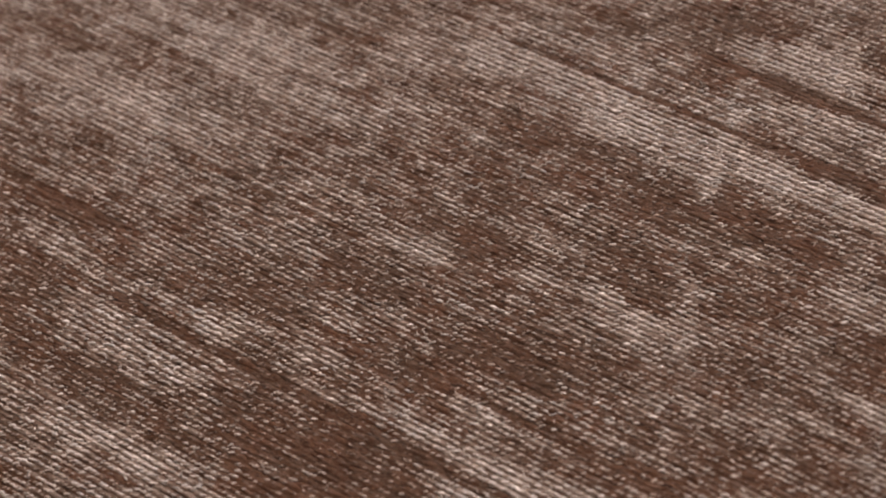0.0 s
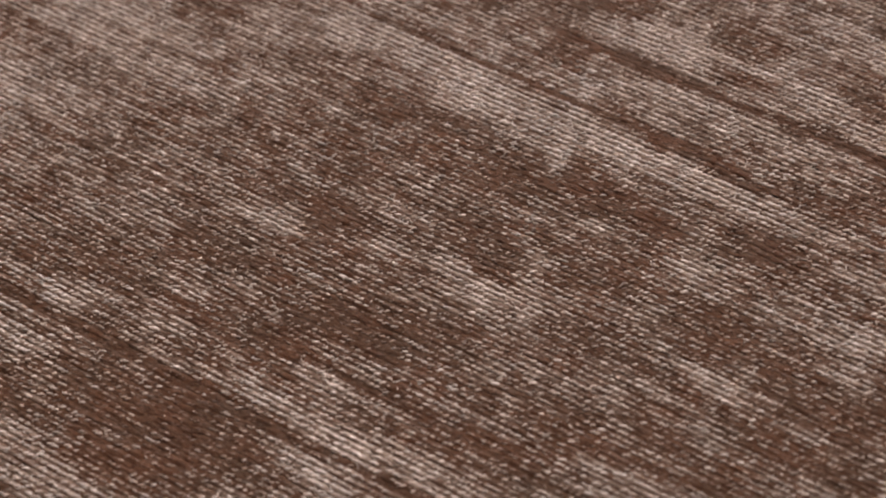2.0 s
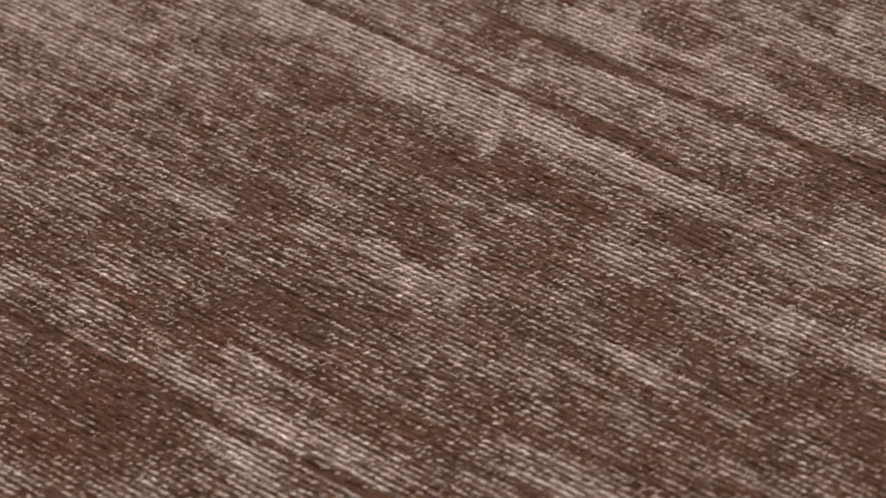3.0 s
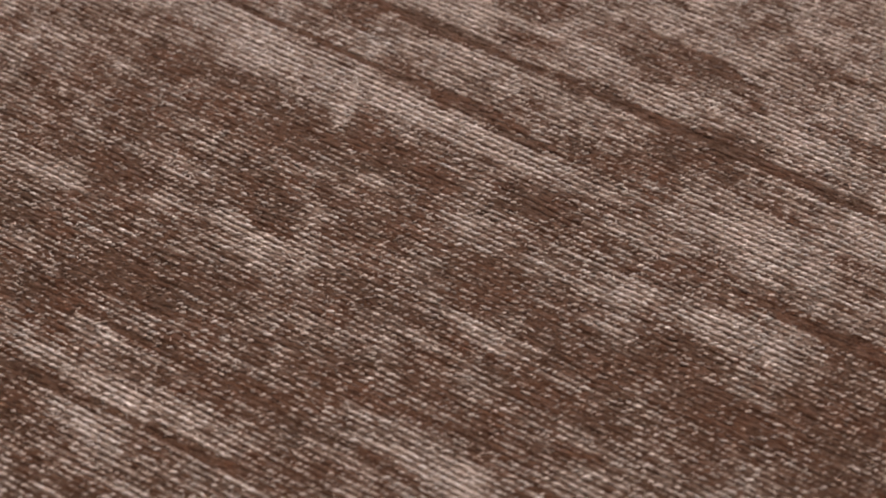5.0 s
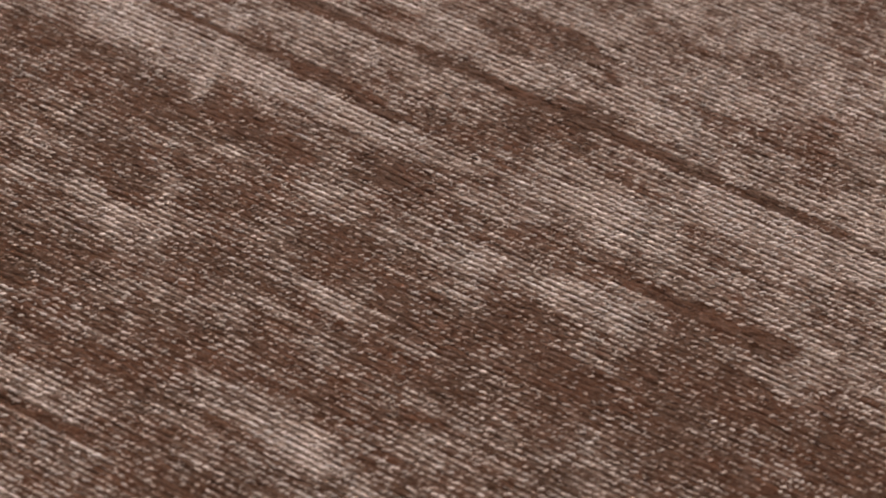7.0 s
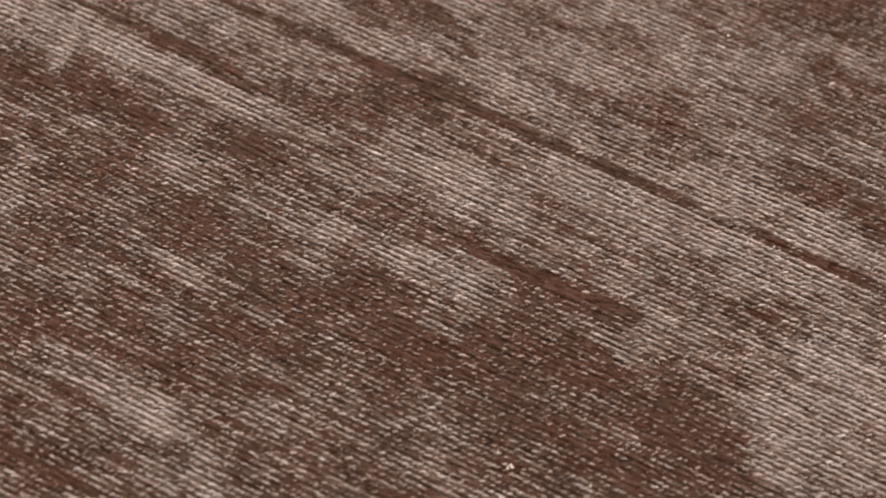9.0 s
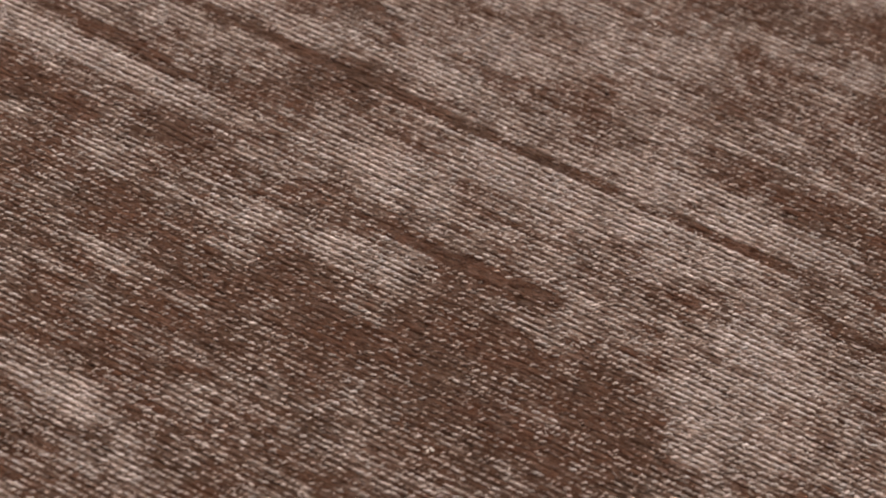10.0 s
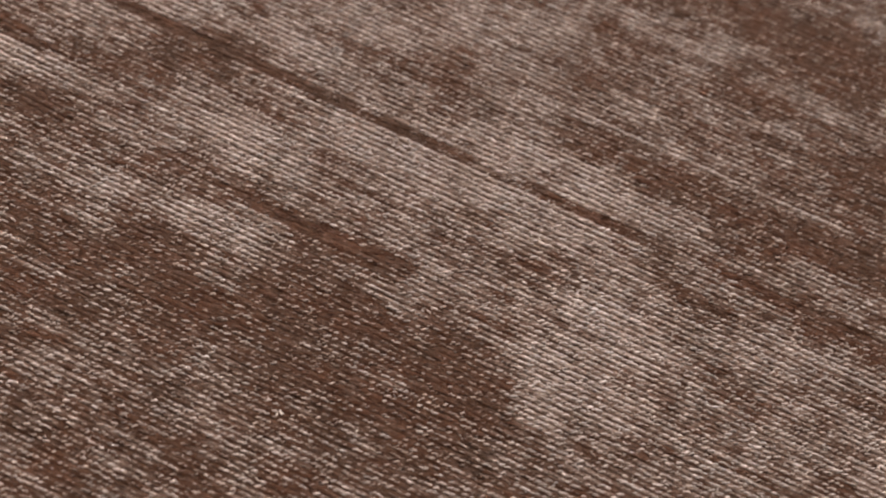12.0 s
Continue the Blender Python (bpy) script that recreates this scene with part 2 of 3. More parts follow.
patch(0.244, 0.054, 0.014, 0.007, 0.20)
patch(0.193, -0.028, 0.013, 0.007, 0.20)
patch(0.233, -0.040, 0.016, 0.008, 0.40)
patch(0.209, -0.072, 0.021, 0.009, 0.50)
patch(0.230, -0.067, 0.013, 0.007, 0.30)
patch(0.281, -0.025, 0.018, 0.011, 0.90)
patch(0.264, -0.027, 0.010, 0.007, 0.20)
patch(0.324, 0.003, 0.028, 0.015, 0.60)
patch(0.314, -0.019, 0.013, 0.007, 0.40)
patch(0.349, -0.005, 0.010, 0.014, 0.40)
patch(0.242, -0.018, 0.016, 0.007, 0.30)
patch(0.273, -0.068, 0.017, 0.009, 0.70)
patch(0.292, -0.064, 0.012, 0.007, 0.40)
patch(0.231, -0.081, 0.013, 0.009, 0.30)
patch(0.196, -0.109, 0.015, 0.009, 0.50)
patch(0.239, 0.039, 0.016, 0.008, -0.50)
patch(0.221, 0.006, 0.016, 0.010, -0.50)
patch(0.239, 0.008, 0.013, 0.006, -0.40)
patch(0.203, -0.020, 0.011, 0.005, -0.40)
patch(0.252, 0.014, 0.011, 0.006, -0.30)
patch(0.297, 0.040, 0.018, 0.005, -0.50)
patch(0.327, 0.043, 0.016, 0.008, -0.60)
patch(0.313, 0.070, 0.013, 0.007, -0.30)
patch(0.186, -0.046, 0.016, 0.007, -0.70)
patch(0.180, -0.087, 0.016, 0.007, -0.40)
patch(0.323, -0.051, 0.020, 0.007, -0.60)
patch(0.342, -0.049, 0.019, 0.006, -0.60)
patch(0.287, -0.095, 0.015, 0.006, -0.80)
patch(0.298, -0.103, 0.012, 0.006, -0.70)
patch(0.328, -0.088, 0.019, 0.011, -0.80)
patch(0.342, -0.068, 0.019, 0.011, -0.40)
patch(0.365, -0.079, 0.019, 0.011, -0.80)
patch(0.339, -0.105, 0.019, 0.008, -0.50)
patch(0.275, -0.094, 0.010, 0.006, -0.30)
patch(0.248, -0.128, 0.015, 0.006, -0.60)
patch(0.264, -0.104, 0.012, 0.006, -0.30)
patch(0.250, -0.090, 0.010, 0.005, -0.40)
patch(0.209, -0.100, 0.010, 0.005, -0.30)
patch(0.255, -0.149, 0.014, 0.006, 0.30)
patch(0.208, -0.163, 0.015, 0.008, 0.30)
patch(0.174, -0.165, 0.015, 0.008, 0.20)
patch(0.202, -0.175, 0.015, 0.006, 0.40)
patch(0.086, -0.239, 0.020, 0.005, -0.60)
patch(0.302, -0.027, 0.013, 0.007, 0.20)
patch(0.326, -0.003, 0.021, 0.010, 0.40)
patch(0.357, -0.014, 0.016, 0.007, 0.40)
patch(0.376, 0.004, 0.039, 0.010, 0.60)
patch(0.403, 0.000, 0.031, 0.008, 0.60)
patch(0.381, 0.024, 0.021, 0.007, 0.60)
patch(0.424, 0.013, 0.015, 0.007, 0.40)
patch(0.311, 0.053, 0.028, 0.011, 0.30)
patch(0.361, 0.079, 0.033, 0.011, 0.40)
patch(0.278, -0.065, 0.016, 0.009, 0.20)
patch(0.291, -0.058, 0.013, 0.007, 0.20)
patch(0.444, -0.007, 0.020, 0.014, 0.40)
patch(0.449, -0.037, 0.022, 0.011, 0.60)
patch(0.437, -0.059, 0.015, 0.011, 0.70)
patch(0.462, -0.062, 0.019, 0.013, 0.40)
patch(0.436, -0.082, 0.012, 0.008, 0.50)
patch(0.369, -0.044, 0.015, 0.007, 0.20)
patch(0.397, 0.130, 0.025, 0.011, -0.80)
patch(0.383, 0.116, 0.017, 0.008, -0.50)
patch(0.400, 0.098, 0.019, 0.008, -0.60)
patch(0.399, 0.079, 0.014, 0.011, -0.60)
patch(0.348, 0.041, 0.019, 0.009, -0.40)
patch(0.309, 0.037, 0.019, 0.008, -0.20)
patch(0.416, 0.044, 0.016, 0.010, -0.60)
patch(0.439, 0.038, 0.010, 0.010, -0.70)
patch(0.420, 0.086, 0.011, 0.008, -0.40)
patch(0.339, 0.052, 0.011, 0.005, -0.30)
patch(0.291, -0.047, 0.013, 0.006, -0.40)
patch(0.334, -0.051, 0.015, 0.005, -0.40)
patch(0.345, -0.053, 0.013, 0.006, -0.50)
patch(0.296, -0.102, 0.023, 0.010, -0.50)
patch(0.322, -0.092, 0.018, 0.009, -0.40)
patch(0.279, -0.099, 0.015, 0.006, -0.30)
patch(0.240, -0.103, 0.016, 0.009, -0.50)
patch(0.321, -0.106, 0.015, 0.006, -0.40)
patch(0.345, -0.099, 0.015, 0.008, -0.40)
patch(0.379, -0.079, 0.015, 0.009, -0.40)
patch(0.398, -0.085, 0.015, 0.011, -0.80)
patch(0.371, -0.106, 0.024, 0.008, -0.60)
patch(0.420, -0.085, 0.010, 0.011, -0.90)
patch(0.399, -0.067, 0.012, 0.007, -0.40)
patch(0.352, -0.115, 0.015, 0.008, -0.40)
patch(0.346, -0.078, 0.013, 0.007, -0.20)
patch(0.302, -0.125, 0.012, 0.006, 0.30)
patch(0.246, -0.152, 0.012, 0.008, 0.20)
patch(0.203, -0.171, 0.013, 0.008, 0.40)
patch(0.235, -0.183, 0.037, 0.011, 0.30)
patch(0.175, -0.209, 0.020, 0.006, -0.40)
patch(0.191, -0.111, 0.013, 0.006, 0.50)
patch(0.181, -0.099, 0.011, 0.007, -0.60)
patch(0.224, -0.127, 0.015, 0.008, -0.30)
patch(0.372, 0.020, 0.028, 0.010, 0.30)
patch(0.406, 0.025, 0.027, 0.010, 0.40)
patch(0.424, 0.022, 0.016, 0.007, 0.40)
patch(0.419, -0.004, 0.027, 0.007, 0.30)
patch(0.451, -0.031, 0.023, 0.012, 0.50)
patch(0.436, -0.058, 0.021, 0.011, 0.40)
patch(0.474, -0.042, 0.021, 0.009, 0.40)
patch(0.502, -0.015, 0.031, 0.009, 0.40)
patch(0.539, -0.010, 0.026, 0.009, 0.30)
patch(0.472, -0.069, 0.030, 0.013, 0.30)
patch(0.517, -0.056, 0.038, 0.013, 0.25)
patch(0.461, 0.023, 0.016, 0.006, 0.40)
patch(0.399, 0.111, 0.023, 0.006, 0.20)
patch(0.443, 0.115, 0.014, 0.007, 0.40)
patch(0.443, 0.091, 0.028, 0.008, 0.30)
patch(0.488, 0.085, 0.011, 0.005, 0.30)
patch(0.475, 0.137, 0.034, 0.013, -1.00)
patch(0.512, 0.136, 0.017, 0.014, -1.00)
patch(0.442, 0.133, 0.014, 0.006, -0.60)
patch(0.470, 0.095, 0.017, 0.007, -0.60)
patch(0.503, 0.121, 0.014, 0.008, -0.50)
patch(0.519, 0.091, 0.017, 0.008, -0.40)
patch(0.531, 0.078, 0.016, 0.011, -0.70)
patch(0.455, 0.040, 0.025, 0.006, -0.60)
patch(0.480, 0.044, 0.022, 0.008, -0.70)
patch(0.502, 0.043, 0.022, 0.010, -0.70)
patch(0.529, 0.044, 0.021, 0.010, -0.80)
patch(0.547, 0.036, 0.008, 0.007, -0.50)
patch(0.407, 0.044, 0.019, 0.005, -0.40)
patch(0.386, 0.073, 0.014, 0.005, -0.30)
patch(0.482, -0.005, 0.016, 0.006, -0.60)
patch(0.533, 0.009, 0.026, 0.007, -0.40)
patch(0.398, -0.110, 0.020, 0.008, -0.30)
patch(-0.214, -0.114, 0.032, 0.018, -0.15)
patch(-0.118, -0.068, 0.030, 0.018, 0.07)
patch(-0.071, -0.046, 0.029, 0.018, 0.11)
patch(-0.050, -0.083, 0.028, 0.017, 0.13)
patch(-0.030, -0.119, 0.027, 0.016, -0.09)
patch(-0.025, -0.024, 0.028, 0.019, -0.10)
patch(0.020, -0.003, 0.027, 0.019, 0.10)
patch(-0.005, -0.062, 0.027, 0.017, 0.06)
patch(0.013, -0.098, 0.026, 0.016, -0.09)
patch(0.055, -0.077, 0.025, 0.017, -0.13)
patch(0.108, 0.039, 0.026, 0.019, 0.13)
patch(0.081, -0.020, 0.025, 0.018, 0.17)
patch(0.123, 0.000, 0.025, 0.018, 0.36)
patch(0.097, -0.056, 0.024, 0.017, -0.08)
patch(0.138, -0.036, 0.024, 0.017, 0.17)
patch(-0.096, -0.195, 0.027, 0.015, -0.22)
patch(-0.011, -0.152, 0.026, 0.015, -0.16)
patch(-0.076, -0.226, 0.026, 0.014, -0.18)
patch(0.007, -0.184, 0.025, 0.015, -0.29)
patch(-0.098, -0.276, 0.026, 0.013, -0.08)
patch(-0.016, -0.234, 0.025, 0.014, -0.11)
patch(0.030, -0.131, 0.025, 0.016, -0.16)
patch(0.071, -0.111, 0.024, 0.016, -0.27)
patch(0.047, -0.163, 0.024, 0.015, -0.08)
patch(0.087, -0.143, 0.023, 0.015, -0.45)
patch(0.063, -0.193, 0.023, 0.014, -0.24)
patch(0.101, -0.173, 0.023, 0.014, -0.18)
patch(0.112, -0.091, 0.024, 0.016, -0.22)
patch(0.151, -0.071, 0.023, 0.016, -0.18)
patch(0.126, -0.123, 0.023, 0.015, -0.39)
patch(0.139, -0.154, 0.022, 0.014, -0.23)
patch(0.176, -0.135, 0.021, 0.014, -0.08)
patch(0.176, -0.020, 0.027, 0.017, -0.08)
patch(0.219, 0.002, 0.027, 0.018, 0.26)
patch(0.263, 0.024, 0.027, 0.018, 0.17)
patch(0.308, 0.047, 0.027, 0.018, 0.32)
patch(0.197, -0.056, 0.026, 0.016, -0.13)
patch(0.283, -0.012, 0.026, 0.017, 0.11)
patch(0.326, 0.010, 0.026, 0.017, -0.08)
patch(0.217, -0.089, 0.026, 0.016, 0.10)
patch(0.301, -0.047, 0.026, 0.016, 0.15)
patch(0.344, -0.026, 0.026, 0.017, 0.19)
patch(0.353, 0.070, 0.027, 0.019, 0.25)
patch(0.399, 0.094, 0.027, 0.019, 0.17)
patch(0.371, 0.032, 0.026, 0.018, 0.13)
patch(0.415, 0.054, 0.026, 0.018, 0.32)
patch(0.387, -0.005, 0.026, 0.017, 0.26)
patch(0.431, 0.017, 0.026, 0.017, 0.15)
patch(0.493, 0.142, 0.027, 0.020, 0.13)
patch(0.507, 0.101, 0.026, 0.019, 0.15)
patch(0.236, -0.121, 0.025, 0.015, 0.31)
patch(0.277, -0.101, 0.025, 0.015, 0.20)
patch(0.318, -0.081, 0.025, 0.015, 0.15)
patch(0.360, -0.060, 0.025, 0.016, 0.33)
patch(0.255, -0.151, 0.024, 0.014, -0.13)
patch(0.294, -0.132, 0.024, 0.014, -0.18)
patch(0.335, -0.112, 0.024, 0.015, -0.10)
patch(0.376, -0.092, 0.024, 0.015, 0.13)
patch(0.272, -0.180, 0.024, 0.013, -0.50)
patch(0.311, -0.161, 0.024, 0.014, -0.37)
patch(0.351, -0.142, 0.024, 0.014, -0.18)
patch(0.391, -0.123, 0.024, 0.014, -0.45)
patch(0.402, -0.039, 0.025, 0.016, 0.26)
patch(0.417, -0.072, 0.024, 0.015, 0.13)
patch(0.459, -0.052, 0.024, 0.016, -0.17)
patch(0.431, -0.104, 0.024, 0.015, -0.17)
patch(0.489, 0.003, 0.025, 0.017, 0.27)
patch(0.533, 0.025, 0.025, 0.017, 0.10)
patch(0.501, -0.031, 0.024, 0.016, -0.11)
patch(0.544, -0.011, 0.024, 0.016, 0.15)
patch(0.514, -0.064, 0.024, 0.015, 0.12)
patch(0.556, -0.044, 0.024, 0.016, 0.27)
patch(-0.110, -0.091, 0.029, 0.017, -0.10)
patch(-0.019, -0.046, 0.028, 0.018, -0.06)
patch(0.002, -0.082, 0.027, 0.017, -0.06)
patch(0.046, -0.061, 0.027, 0.017, 0.06)
patch(-0.020, -0.138, 0.027, 0.016, -0.10)
patch(0.022, -0.117, 0.026, 0.016, -0.13)
patch(0.065, -0.096, 0.026, 0.016, -0.05)
patch(0.070, -0.001, 0.027, 0.018, 0.07)
patch(0.089, -0.039, 0.026, 0.017, 0.06)
patch(0.132, -0.018, 0.026, 0.018, 0.09)
patch(0.106, -0.075, 0.025, 0.016, 0.05)
patch(0.202, 0.064, 0.026, 0.019, 0.15)
patch(0.174, 0.004, 0.025, 0.018, 0.08)
patch(0.217, 0.025, 0.025, 0.018, 0.22)
patch(0.189, -0.033, 0.024, 0.017, 0.05)
patch(0.231, -0.012, 0.024, 0.017, 0.08)
patch(-0.041, -0.191, 0.026, 0.015, -0.07)
patch(0.000, -0.170, 0.026, 0.015, -0.10)
patch(0.082, -0.129, 0.025, 0.015, -0.15)
patch(0.020, -0.200, 0.025, 0.014, -0.07)
patch(0.059, -0.180, 0.024, 0.014, -0.06)
patch(0.099, -0.160, 0.024, 0.014, -0.09)
patch(-0.001, -0.249, 0.024, 0.013, -0.35)
patch(0.077, -0.209, 0.024, 0.013, -0.16)
patch(0.123, -0.108, 0.024, 0.015, 0.05)
patch(0.139, -0.140, 0.024, 0.015, -0.09)
patch(0.192, -0.150, 0.022, 0.014, -0.16)
patch(0.204, -0.067, 0.023, 0.016, -0.20)
patch(0.230, -0.131, 0.022, 0.014, 0.14)
patch(0.268, -0.112, 0.022, 0.015, 0.10)
patch(0.083, -0.043, 0.028, 0.017, -0.10)
patch(0.126, -0.021, 0.027, 0.017, 0.09)
patch(0.214, 0.023, 0.027, 0.018, 0.14)
patch(0.233, -0.014, 0.026, 0.017, 0.11)
patch(0.167, -0.091, 0.026, 0.016, 0.05)
patch(0.209, -0.070, 0.026, 0.016, -0.13)
patch(0.259, 0.046, 0.027, 0.019, 0.14)
patch(0.304, 0.068, 0.027, 0.019, 0.14)
patch(0.276, 0.008, 0.026, 0.018, 0.06)
patch(0.293, -0.028, 0.025, 0.017, 0.15)
patch(0.335, -0.007, 0.025, 0.017, -0.08)
patch(0.349, 0.091, 0.026, 0.019, 0.09)
patch(0.394, 0.114, 0.026, 0.020, 0.10)
patch(0.364, 0.052, 0.026, 0.018, 0.08)
patch(0.408, 0.074, 0.025, 0.019, 0.17)
patch(0.378, 0.015, 0.025, 0.017, 0.05)
patch(0.421, 0.036, 0.025, 0.018, 0.18)
patch(0.145, -0.143, 0.025, 0.015, -0.07)
patch(0.186, -0.123, 0.025, 0.015, 0.05)
patch(0.226, -0.102, 0.025, 0.015, 0.07)
patch(0.267, -0.082, 0.025, 0.015, 0.05)
patch(0.164, -0.172, 0.024, 0.014, -0.08)
patch(0.203, -0.153, 0.024, 0.014, -0.12)
patch(0.182, -0.201, 0.024, 0.013, -0.05)
patch(0.259, -0.163, 0.023, 0.014, -0.06)
patch(0.298, -0.144, 0.023, 0.014, -0.06)
patch(0.308, -0.062, 0.024, 0.016, -0.05)
patch(0.323, -0.094, 0.024, 0.015, 0.06)
patch(0.364, -0.074, 0.024, 0.015, 0.09)
patch(0.337, -0.125, 0.023, 0.014, -0.21)
patch(0.377, -0.105, 0.023, 0.015, -0.11)
patch(0.392, -0.021, 0.024, 0.016, 0.05)
patch(0.404, -0.054, 0.023, 0.016, -0.07)
patch(0.457, -0.066, 0.023, 0.015, -0.05)
patch(0.084, 0.003, 0.003, 0.008, 1.10)
patch(0.085, -0.014, 0.003, 0.008, 1.10)
patch(0.085, -0.028, 0.003, 0.008, 1.10)
patch(0.085, -0.044, 0.003, 0.007, 1.10)
patch(0.475, 0.137, 0.034, 0.011, -0.60)
patch(0.513, 0.133, 0.017, 0.014, -0.60)
patch(0.531, 0.045, 0.021, 0.010, -0.50)

streak(0.058, 0.141, 0.0081, 2, -0.9)
streak(-0.021, 0.057, -0.0215, 1.5, -0.8)
streak(0.115, 0.154, -0.0228, 1.5, -0.8)
streak(-0.117, -0.064, -0.0504, 1.8, -0.6)
streak(-0.198, -0.124, -0.1792, 2, -0.9)
streak(-0.174, -0.137, -0.2115, 1.5, -0.6)
streak(-0.103, -0.024, -0.2078, 1.8, -0.8)
streak(-0.101, -0.068, -0.2364, 1.5, -0.5)
streak(-0.009, 0.035, -0.1500, 1.4, -0.6)
streak(-0.037, -0.005, -0.1788, 1.4, -0.5)
streak(-0.005, 0.026, -0.1840, 1.5, -0.6)
streak(0.061, 0.165, 0.0096, 1.8, -0.9)
streak(0.179, 0.225, 0.0097, 2.5, -0.8)
streak(-0.001, 0.065, -0.2079, 2, -0.9)
streak(0.039, 0.086, -0.1761, 1.6, -0.8)
streak(0.109, 0.133, -0.1756, 1.6, -0.7)
streak(0.099, 0.121, -0.2039, 1.6, -0.7)
streak(0.003, 0.033, -0.1758, 1.5, -0.6)
streak(0.148, 0.230, 0.0522, 1.2, 0.7)
streak(0.049, 0.089, -0.0201, 1.5, -0.6)
streak(0.105, 0.157, -0.0187, 1.5, -0.7)
streak(0.288, 0.335, -0.0490, 3, -1.0)
streak(0.335, 0.364, -0.0483, 2, -0.7)
streak(0.306, 0.333, -0.0231, 1.5, -0.8)
streak(0.035, 0.067, -0.1500, 1.5, -0.8)
streak(0.034, 0.074, -0.1764, 1.5, -0.7)
streak(0.106, 0.156, -0.2053, 1.5, -0.7)
streak(0.145, 0.180, -0.1755, 1.3, -0.5)
streak(0.184, 0.230, 0.0498, 1.5, -0.6)
streak(0.307, 0.374, 0.0099, 2, -0.9)
streak(0.387, 0.453, 0.0101, 2.6, -1.0)
streak(0.394, 0.429, -0.0233, 1.6, -0.7)
streak(0.365, 0.386, -0.0218, 1.3, -0.5)
streak(0.166, 0.203, -0.2061, 2, -0.8)
streak(0.367, 0.422, 0.0526, 1.2, 0.7)
streak(0.422, 0.546, 0.0545, 1.2, 1.0)
streak(0.464, 0.547, 0.0515, 1, 0.6)
streak(0.264, 0.309, -0.1600, 1.2, 0.5)
streak(0.479, 0.560, 0.0109, 2, -0.8)
streak(0.151, 0.310, 0.0101, 1.7, -0.9)
streak(0.099, 0.181, -0.0247, 1.5, -0.8)
streak(0.051, 0.163, -0.0205, 1.5, -0.8)
streak(0.063, 0.124, -0.2054, 1.6, -0.8)
streak(0.086, 0.111, -0.1753, 1.5, -0.7)
streak(-0.053, -0.003, -0.2071, 1.5, -0.6)
streak(0.216, 0.308, 0.0102, 1.6, -0.8)


def value_noise(x, y, seed):
    """Smooth noise of -1 to 1 on a unit lattice."""
    xi, yi = np.floor(x).astype(np.int64), np.floor(y).astype(np.int64)
    u, v = x - xi, y - yi
    u, v = u * u * (3 - 2 * u), v * v * (3 - 2 * v)

    def h(a, b):
        n = (a * 374761393 + b * 668265263 + seed * 974634777) & 0xFFFFFFFF
        n = ((n ^ (n >> 13)) * 1274126177) & 0xFFFFFFFF
        return ((n ^ (n >> 16)) & 0xFFFF) / 32767.5 - 1
    return (h(xi, yi) * (1 - u) + h(xi + 1, yi) * u) * (1 - v) + (h(xi, yi + 1) * (1 - u) + h(xi + 1, yi + 1) * u) * v


def fractal(x, y, seed):
    return value_noise(x, y, seed) + 0.5 * value_noise(2.1 * x, 2.1 * y, seed + 1) + 0.25 * value_noise(4.3 * x, 4.3 * y, seed + 2)


def base_wear(x, y):
    """The wear without its marked patches: clouds, and runs along single rows."""
    f = 0.29 + 0.06 * fractal(x / 0.05, y / 0.03, 31) + 0.12 * fractal(x / 0.013, y / 0.009, 41) + 0.10 * value_noise(x / 0.006, y / 0.006, 45)
    row = np.floor((y - NEAR_Y0) / PITCH)
    run = np.clip((value_noise(x / 0.07, row * 5.17, 101) - 0.58) / 0.25, 0, 1)
    return f - 0.30 * run + 0.10 * value_noise(x / 0.09, row * 7.37, 51) + 0.24 * value_noise(x / 0.009, row * 3.31, 61)


def wear(x, y):
    """How pale the pile is at a place, about -1 to 1, and how far it is sunk, 0 to 1."""
    wx = x + 0.0035 * fractal(x / 0.022, y / 0.016, 11)
    wy = y + 0.0025 * fractal(x / 0.022, y / 0.014, 21)
    f = np.zeros_like(x)
    for px, py, a, b, k in PATCHES:
        d = np.sqrt(((wx - px) / a) ** 2 + ((wy - py) / b) ** 2)
        s = np.clip((1.6 - d) / 1.3, 0, 1)
        f += k * s * s * (3 - 2 * s)
    f = base_wear(x, y) + np.where(f > 0, 0.55, 0.46) * np.tanh(1.2 * f)
    sunk = np.zeros_like(f)
    for x0, x1, py, rows, k in STREAKS:
        across = np.abs(y - py - 0.0006 * value_noise(x / 0.03, y * 0, 71)) / PITCH
        s = np.clip((rows * 0.45 + 0.15 - across) / 0.7, 0, 1) * np.clip((x - x0 + 0.01) / 0.03, 0, 1) * np.clip((x1 - x + 0.01) / 0.03, 0, 1)
        s *= 0.8 + 0.4 * value_noise(x / 0.006, y * 0 + py * 900, 81)
        f += 1.4 * k * s
        if k < 0:
            sunk = np.maximum(sunk, -k * s)
    return np.clip(f, -1.3, 1.2), np.clip(sunk, 0, 1)


rug = tagged(new("rug"), "brown distressed viscose rug with pale worn ribbed pile", "rug")
bm = bmesh.new()
box(bm, RUG_X0, RUG_X1, RUG_Y0, RUG_Y1, 0.0, ROOT, 0.002)
part("backing", bm, JUTE, rug, "dark brown woven backing")

